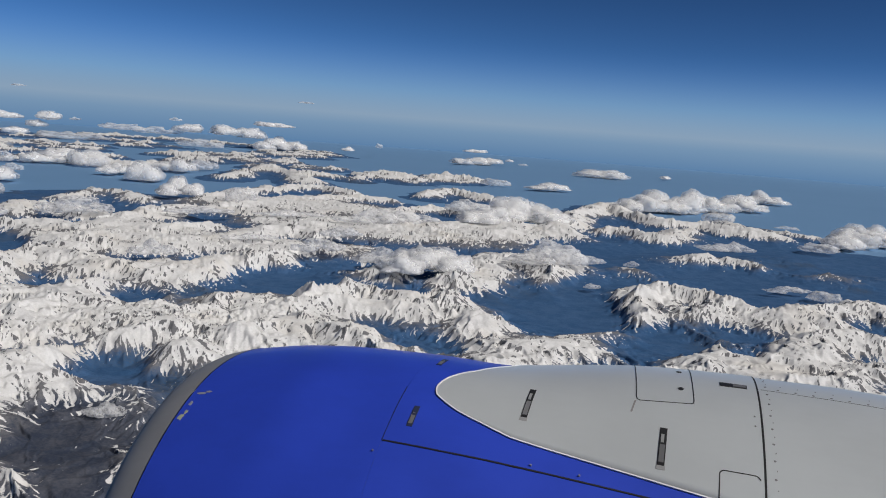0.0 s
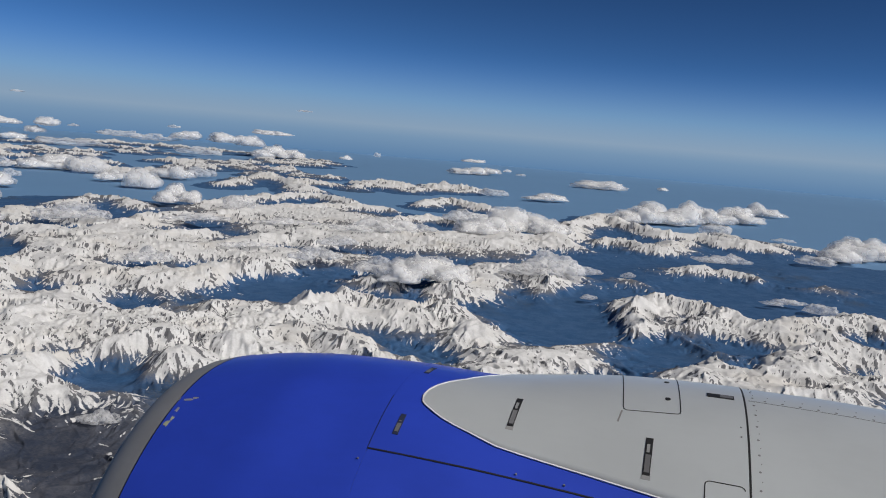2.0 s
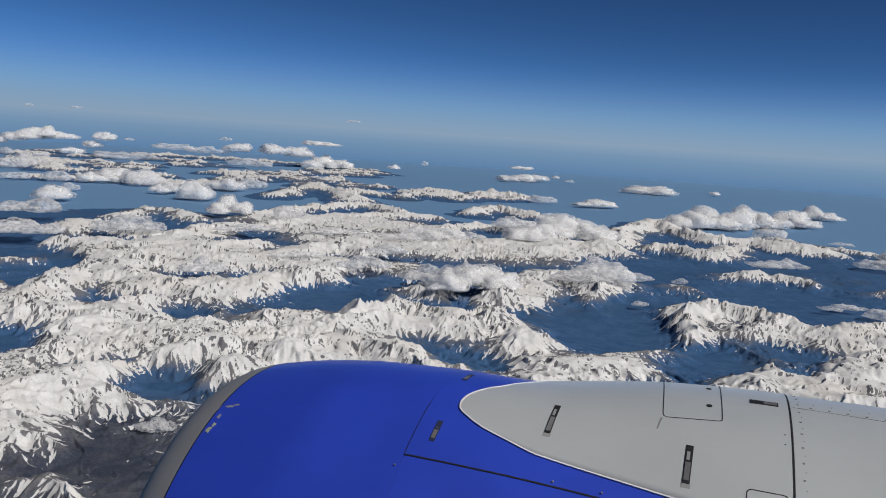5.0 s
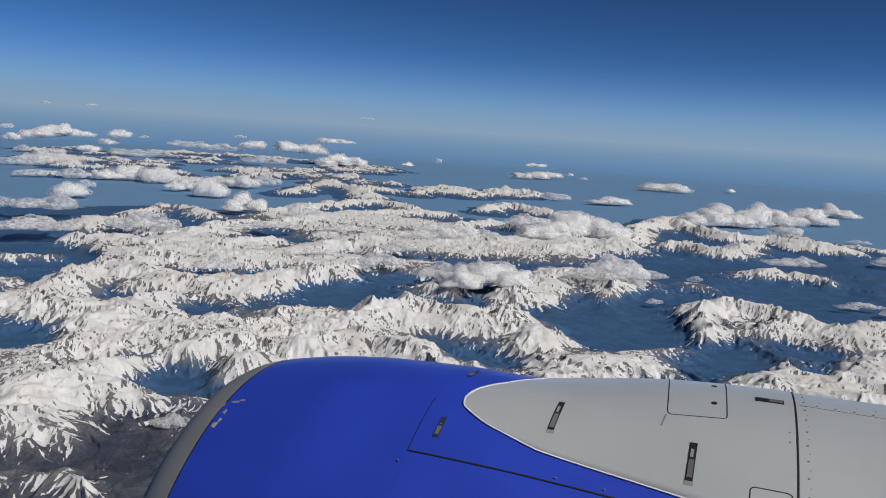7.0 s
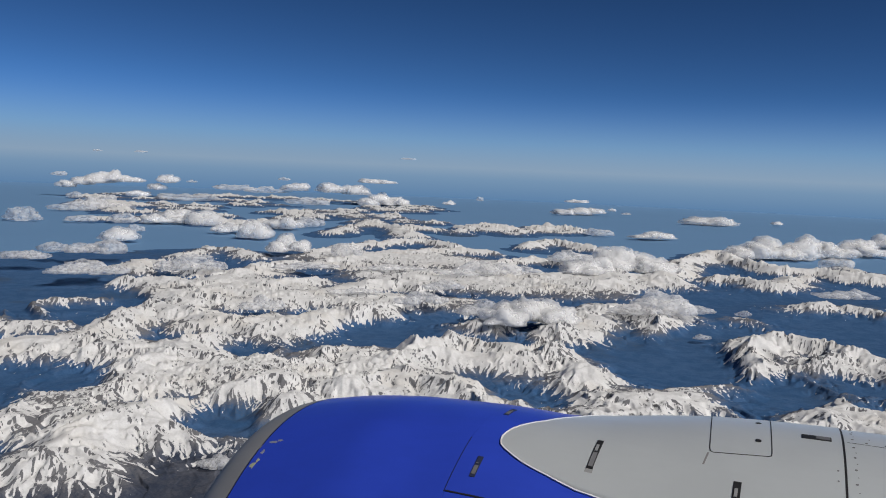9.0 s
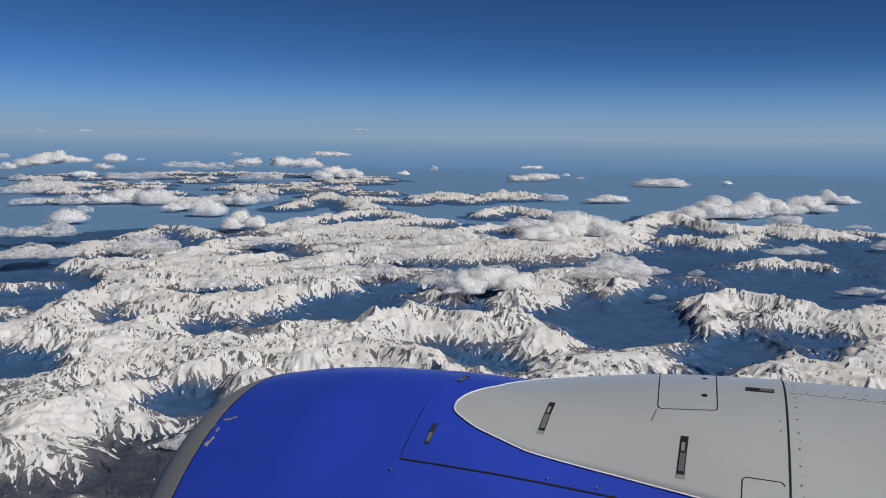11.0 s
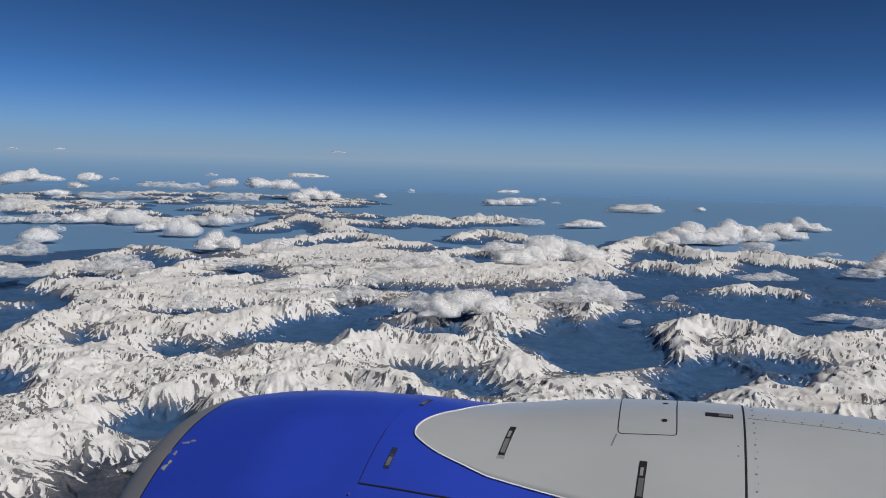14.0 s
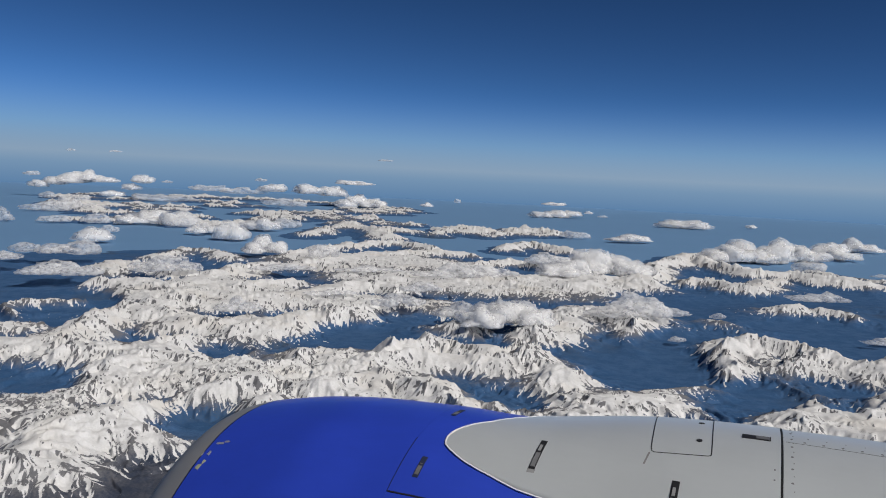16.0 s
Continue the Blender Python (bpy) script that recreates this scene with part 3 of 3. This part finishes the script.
cloud(-207, 263, -119, 4.8, 2.5, 0.6)
cloud(-204, 266, -119, 5.7, 3.9, 0.6)
cloud(-201, 268, -119, 4.5, 2.2, 0.6)
cloud(-386, 542, -110, 12.7, 4.6, 0.35)
cloud(-388, 559, -110, 9.5, 7.2, 0.35)
cloud(-374, 553, -110, 13.0, 5.0, 0.35)
cloud(-1327, 2801, 54, 29.4, 5.3, 0.4)
cloud(-2204, 2180, 34, 16.8, 5.3, 0.4)
cloud(-2104, 2276, 37, 21.0, 5.3, 0.3)
cloud(-2284, 2095, -52, 29.4, 12.4, 0.6)
cloud(-373, 659, -110, 15.6, 3.3, 0.4)
cloud(-363, 671, -110, 14.0, 4.0, 0.4)
cloud(-357, 678, -110, 14.0, 2.9, 0.4)
cloud(-511, 786, -110, 21.9, 4.0, 0.4)
cloud(-504, 809, -110, 22.4, 5.4, 0.4)
cloud(-491, 817, -110, 21.6, 3.6, 0.4)
cloud(91, 768, -119, 10.5, 2.5, 0.45)
cloud(104, 783, -119, 13.0, 3.5, 0.45)
cloud(111, 787, -119, 12.5, 3.1, 0.45)

# ---- the jet engine outside the window ----
AX_Y, AX_Z = 2.984, -1.912     # the engine's axis, along x
SEAM_FAN, SEAM_REAR, LIP_EDGE = -0.947, 0.227, -1.757


def blend(xs, ys):
    gx = np.linspace(-2.2, 2.0, 1200)
    k = np.exp(-0.5 * (np.arange(-60, 61) * (gx[1] - gx[0]) / 0.05) ** 2)
    g = np.interp(gx, xs, ys)
    g = np.convolve(np.pad(g, 60, mode="edge"), k / k.sum(), "valid")
    return lambda x: float(np.interp(x, gx, g))


SIDE = blend([-2.1, -1.757, -1.35, -0.95, -0.5, 0.23, 1.7], [0.90, 0.965, 1.045, 1.075, 1.07, 1.062, 1.03])
CREST = blend([-2.1, -1.757, -1.58, -1.36, -1.2, -0.95, -0.7, -0.57, -0.39, -0.2, 0.03, 0.23, 0.54, 1.7],
              [0.85, 0.935, 0.973, 0.998, 1.006, 1.016, 1.010, 1.029, 1.059, 1.085, 1.099, 1.106, 1.112, 1.08])


def ease(v):
    v = min(1.0, max(0.0, v))
    return v * v * (3 - 2 * v)


def skin(x, a, lift=0.0):
    """A point of the cowling: x along the axis, a in degrees from the side that faces the cabin, over the top."""
    w = ease((a - 68) / 40) * (1 - ease((a - 170) / 40))
    r = SIDE(x) * (1 - w) + CREST(x) * w + lift
    return Vector((x, AX_Y - r * math.cos(radians(a)), AX_Z + r * math.sin(radians(a))))


def fuselage():
    """The plain flank of the airliner behind the camera; unseen, added for its dark reflection."""
    bm = bmesh.new()
    rings = [[bm.verts.new((x, -1.96 + 1.88 * math.cos(radians(a)), 0.1 + 1.98 * math.sin(radians(a)))) for a in range(0, 360, 5)] for x in (-9, -3, 3, 9)]
    for a, b in zip(rings, rings[1:]):
        for k in range(len(a)):
            bm.faces.new((a[k], a[(k + 1) % len(a)], b[(k + 1) % len(a)], b[k]))
    bm.faces.new(rings[0])
    bm.faces.new(list(reversed(rings[-1])))
    return tagged(part("fuselage", bm, HULL, None, "", False), "unseen dark blue flank of the airliner, added for its reflection", "airliner", kind="structure")


fuselage()
engine = tagged(new("jet_engine"), "blue and silver jet engine nacelle with a bare metal inlet lip", "jet engine")
engine.location = (0, AX_Y, AX_Z - 1.06)


def on_engine(name, bm, material, label="", parent=None, smooth=True):
    ob = part(name, bm, material, None, label, smooth)
    ob.parent = parent or engine
    ob.matrix_parent_inverse = Matrix() if parent else Matrix.Translation(-engine.location)
    return ob


def grid(points, loop=False):
    bm = bmesh.new()
    rows = [[bm.verts.new(p) for p in row] for row in points]
    for a, b in zip(rows, rows[1:]):
        n = len(a)
        for k in range(n if loop else n - 1):
            bm.faces.new((a[k], a[(k + 1) % n], b[(k + 1) % n], b[k]))
    return bm


def shell(x0, x1, n):
    """A cowl from x0 to x1."""
    turn = [k * 2.0 - 90 for k in range(180)]
    return grid([[skin(x0 + (x1 - x0) * k / n, a) for a in turn] for k in range(n + 1)], True)


on_engine("inlet_cowl", shell(LIP_EDGE + 0.002, SEAM_FAN - 0.0002, 50), BLUE, "glossy royal blue painted inlet cowl")
on_engine("fan_cowl", shell(SEAM_FAN + 0.0002, SEAM_REAR - 0.004, 70), BLUE, "royal blue painted fan cowl")
on_engine("rear_cowl", shell(SEAM_REAR + 0.004, 1.7, 60), SILVER, "silver-grey painted rear cowl")

lip = []
for x, r in ((-1.759, 0.965), (-1.80, 0.953), (-1.84, 0.938), (-1.875, 0.917), (-1.90, 0.895), (-1.918, 0.868), (-1.922, 0.842), (-1.912, 0.815), (-1.89, 0.795), (-1.85, 0.78), (-1.80, 0.772)):
    row = []
    for k in range(180):
        a = k * 2.0 - 90
        s = (skin(LIP_EDGE, a) - Vector((LIP_EDGE, AX_Y, AX_Z))).length / 0.965
        row.append(Vector((x, AX_Y - r * s * math.cos(radians(a)), AX_Z + r * s * math.sin(radians(a)))))
    lip.append(row)
on_engine("inlet_lip", grid(lip, True), LIP, "dull bare metal inlet lip")
barrel = [[Vector((x, AX_Y - r * math.cos(radians(a)), AX_Z + r * math.sin(radians(a)))) for a in range(0, 360, 4)] for x, r in ((-1.80, 0.765), (-1.5, 0.74), (-1.1, 0.77), (-0.95, 0.775), (-0.95, 0.2), (-0.95, 0.001))]
on_engine("inlet_duct", grid(barrel, True), DUCT)
plug = [[Vector((x, AX_Y - r * math.cos(radians(a)), AX_Z + r * math.sin(radians(a)))) for a in range(0, 360, 4)] for x, r in ((1.68, 1.02), (1.68, 0.5), (1.68, 0.001))]
on_engine("rear_plate", grid(plug, True), DUCT)


def fine(points, step=0.012):
    """The same line on the cowling with points close together; each is (x, a)."""
    out = []
    for (x0, a0), (x1, a1) in zip(points, points[1:]):
        n = max(1, int(math.hypot(x1 - x0, radians(a1 - a0) * 1.06) / step))
        out += [(x0 + (x1 - x0) * k / n, a0 + (a1 - a0) * k / n) for k in range(n)]
    return out + [points[-1]]


def ribbon(points, width, lift=0.0015, closed=False):
    """A low strip along a line on the cowling."""
    n = len(points)
    rows = []
    for k, (x, a) in enumerate(points):
        p0 = points[k - 1] if k or closed else points[0]
        p1 = points[(k + 1) % n] if k < n - 1 or closed else points[-1]
        dx, da = p1[0] - p0[0], radians(p1[1] - p0[1]) * 1.06
        d = math.hypot(dx, da) or 1
        nx, na = -da / d * width / 2, math.degrees(dx / d * width / 2 / 1.06)
        rows.append([skin(x - nx, a - na, -0.001), skin(x - nx, a - na, lift), skin(x + nx, a + na, lift), skin(x + nx, a + na, -0.001)])
    if closed:
        rows.append(rows[0])
    return grid(rows)


def patch(x0, x1, low, high, n, k, lift):
    """A skin laid on the cowling between two lines low(x) and high(x)."""
    rows = []
    for i in range(n + 1):
        x = x0 + (x1 - x0) * (i / n) ** 2
        lo, hi = low(x), high(x)
        rows.append([skin(x, lo, -0.001)] + [skin(x, lo + (hi - lo) * j / k, lift) for j in range(k + 1)] + [skin(x, hi, -0.001)])
    return grid(rows)


TIP = -0.845


def tear_low(x):
    s = math.sqrt(max(0, x - TIP))
    return 73.6 - float(np.interp(s, [0, 0.045, 0.1, 0.217, 0.333, 0.446, 0.55, 0.631, 0.76, 0.864, 1.04], [0, 1.1, 2.4, 4.2, 6.4, 8.3, 10.4, 11.3, 12.7, 14.0, 16.4]))


def tear_high(x):
    s = math.sqrt(max(0, x - TIP))
    return 73.6 + float(np.interp(s, [0, 0.077, 0.19, 0.31, 0.43, 0.55, 1.04], [0, 2.2, 5.8, 10.3, 19.2, 40, 80]))


on_engine("silver_panel", patch(TIP, SEAM_REAR - 0.004, tear_low, tear_high, 90, 48, 0.004), SILVER, "silver-grey painted teardrop area on the fan cowl")
edge = [(TIP + 0.95 * (k / 80) ** 2, 0) for k in range(80, 0, -1)]
line = [(x, tear_high(x)) for x, _ in edge if x < -0.45] + [(TIP - 0.001, 73.6)] + [(x, tear_low(x)) for x, _ in reversed(edge)] + [(SEAM_REAR - 0.004, tear_low(SEAM_REAR))]
on_engine("white_pinstripe", ribbon(fine(line, 0.01), 0.005, 0.0052), WHITE, "thin white line round the silver area", None, False)


def gap(points, width=0.006, lift=0.0055, closed=False, name="panel_gap"):
    return on_engine(name, ribbon(fine(points), width, lift, closed), DARK, "", None, False)


gap([(SEAM_REAR, a) for a in range(10, 171, 4)], 0.0055, 0.003)
gap([(SEAM_FAN, a) for a in (57.8, 62, 66, 72)], 0.0022, 0.0008)
gap([(SEAM_FAN + 0.003, 57.9), (-0.79, 57.85), (-0.605, 57.7), (-0.426, 57.3), (-0.288, 56.9), (0.0, 56.0), (0.22, 55.3)], 0.0055, 0.002)


def rounded(x0, x1, a0, a1, r):
    """The outline of a panel with round corners."""
    ra = math.degrees(r / 1.06)
    pts = []
    for cx, ca, q in ((x1 - r, a1 - ra, 0), (x0 + r, a1 - ra, 90), (x0 + r, a0 + ra, 180), (x1 - r, a0 + ra, 270)):
        for k in range(0, 91, 15):
            pts.append((cx + r * math.cos(radians(q + k)), ca + ra * math.sin(radians(q + k))))
    return pts


def quad(corners, lift, base=-0.001):
    """A low block on the cowling with the given corners (x, a); four corners follow the curve of the skin."""
    if len(corners) == 4:
        (xa, aa), (xb, ab), (xc, ac), (xd, ad) = corners
        n = max(2, int(abs(ac - ab)))
        rows = []
        for k in range(n + 1):
            f = k / n
            l, r = (xa + (xd - xa) * f, aa + (ad - aa) * f), (xb + (xc - xb) * f, ab + (ac - ab) * f)
            rows.append([skin(*l, base), skin(*l, lift), skin(*r, lift), skin(*r, base)])
        return grid([[skin(*p, base) for p in (corners[0], corners[0], corners[1], corners[1])]] + rows + [[skin(*p, base) for p in (corners[3], corners[3], corners[2], corners[2])]])
    bm = bmesh.new()
    low = [bm.verts.new(skin(x, a, base)) for x, a in corners]
    top = [bm.verts.new(skin(x, a, lift)) for x, a in corners]
    bm.faces.new(top)
    for k in range(len(corners)):
        bm.faces.new((low[k], low[(k + 1) % len(corners)], top[(k + 1) % len(corners)], top[k]))
    return bm


hatch = on_engine("access_panel", ribbon(fine([(-0.206, 106), (-0.203, 101.3), (-0.177, 81.2), (-0.173, 80.1), (-0.163, 79.7), (0.004, 81.1), (0.012, 81.5), (0.013, 82.4), (0.004, 93), (-0.002, 102.2), (-0.004, 106)]), 0.0032, 0.005), DARK, "dark joint round a square access panel", None, False)
for x, a in ((-0.040, 97.5), (-0.032, 86.6)):
    on_engine("panel_lock", quad([(x + 0.010 * math.cos(k * math.pi / 4), a + 0.6 * math.sin(k * math.pi / 4)) for k in range(8)], 0.0062), DARK, "small dark turn lock", None, False)
on_engine("lower_panel", ribbon(fine(rounded(0.096, 0.212, 50, 64.4, 0.016)), 0.0032, 0.005), DARK, "dark joint round a lower access panel", None, False)


def cowl_latch(x, a0, a1, w, lift, pale=True):
    """A flush latch in its dark recess: frame, handle and a bright end."""
    f = on_engine("latch", quad([(x - w, a0), (x + w, a0), (x + w, a1), (x - w, a1)], lift), DARK if pale else DULL, "dark flush latch with a worn metal handle", None, False)
    s = 1 if a1 > a0 else -1
    mid = a0 + (a1 - a0) * 0.52
    on_engine("handle", quad([(x - w * 0.7, a0 + s * 0.6), (x + w * 0.7, a0 + s * 0.6), (x + w * 0.7, mid), (x - w * 0.7, mid)], lift + 0.0015), LATCH, "", f, False)
    on_engine("trigger", quad([(x - w * 0.55, mid + s * 0.5), (x + w * 0.3, mid + s * 0.5), (x + w * 0.3, a1 - s * 1.8), (x - w * 0.55, a1 - s * 1.8)], lift + 0.002), PALE if pale else LATCH, "", f, False)
    if pale:
        on_engine("end_plate", quad([(x - w * 1.2, a0 - s * 0.9), (x + w * 1.2, a0 - s * 0.9), (x + w * 1.2, a0), (x - w * 1.2, a0)], lift - 0.001), PALE, "", f, False)


cowl_latch(-0.522, 68.6, 77.8, 0.0105, 0.0058)
cowl_latch(-0.077, 63.0, 72.1, 0.0115, 0.0058)
cowl_latch(-0.878, 61.8, 66.9, 0.0095, 0.0018, False)
cowl_latch(-0.900, 84.0, 90.0, 0.0095, 0.0018, False)
on_engine("stain", ribbon(fine([(-0.178, 79.4), (-0.182, 77.4), (-0.186, 75.4)]), 0.006, 0.0042), SOOT, "grey streak below the panel corner", None, False)
slot = on_engine("latch", quad([(0.100, 90.8), (0.192, 90.8), (0.192, 92.8), (0.100, 92.8)], 0.0058), DARK, "dark flush latch lying lengthwise", None, False)
on_engine("handle", quad([(0.145, 91.1), (0.188, 91.1), (0.188, 92.5), (0.145, 92.5)], 0.0072), LATCH, "", slot, False)



def rivet(x, a, r=0.0035, lift=0.0012):
    on_engine("rivet", quad([(x + r * math.cos(k * math.pi / 3), a + math.degrees(r / 1.06) * math.sin(k * math.pi / 3)) for k in range(6)], lift), LATCH, "", None, False)


for k in range(12):
    rivet(0.257, 56 + k * 4.25, 0.0042)
    rivet(0.262, 58 + k * 4.25, 0.0018)
for k in range(20):
    rivet(0.298 + k * 0.058, 93.1 - k * 0.12, 0.0045)
    rivet(0.31 + k * 0.058, 95.5 - k * 0.12, 0.002)
gap([(0.24, 92.2), (0.7, 91.6), (1.6, 91.0)], 0.0012, 0.0008)
for x, a in ((-0.962, 55.5), (-0.46, 58.3), (-0.31, 58.0), (0.205, 80), (0.205, 77)):
    rivet(x, a, 0.003, 0.0058)

# chipped paint behind the lip
def chip(x, a, w, h, seed, material):
    r = random.Random(seed)
    pts = []
    for k in range(12):
        s = r.uniform(0.55, 1.15)
        pts.append((x + w * s * math.cos(k * math.pi / 6), a + h * s * math.sin(k * math.pi / 6)))
    on_engine("paint_chip", quad(pts, 0.0012), material, "patch of chipped paint showing primer", None, False)


chip(-1.733, 58.9, 0.012, 1.0, 1, PRIMER)
chip(-1.724, 60.4, 0.007, 0.7, 2, PRIMER)
chip(-1.730, 63.0, 0.009, 0.8, 3, PALE)
chip(-1.712, 66.2, 0.022, 0.5, 4, PALE)
chip(-1.69, 66.7, 0.014, 0.3, 5, PALE)
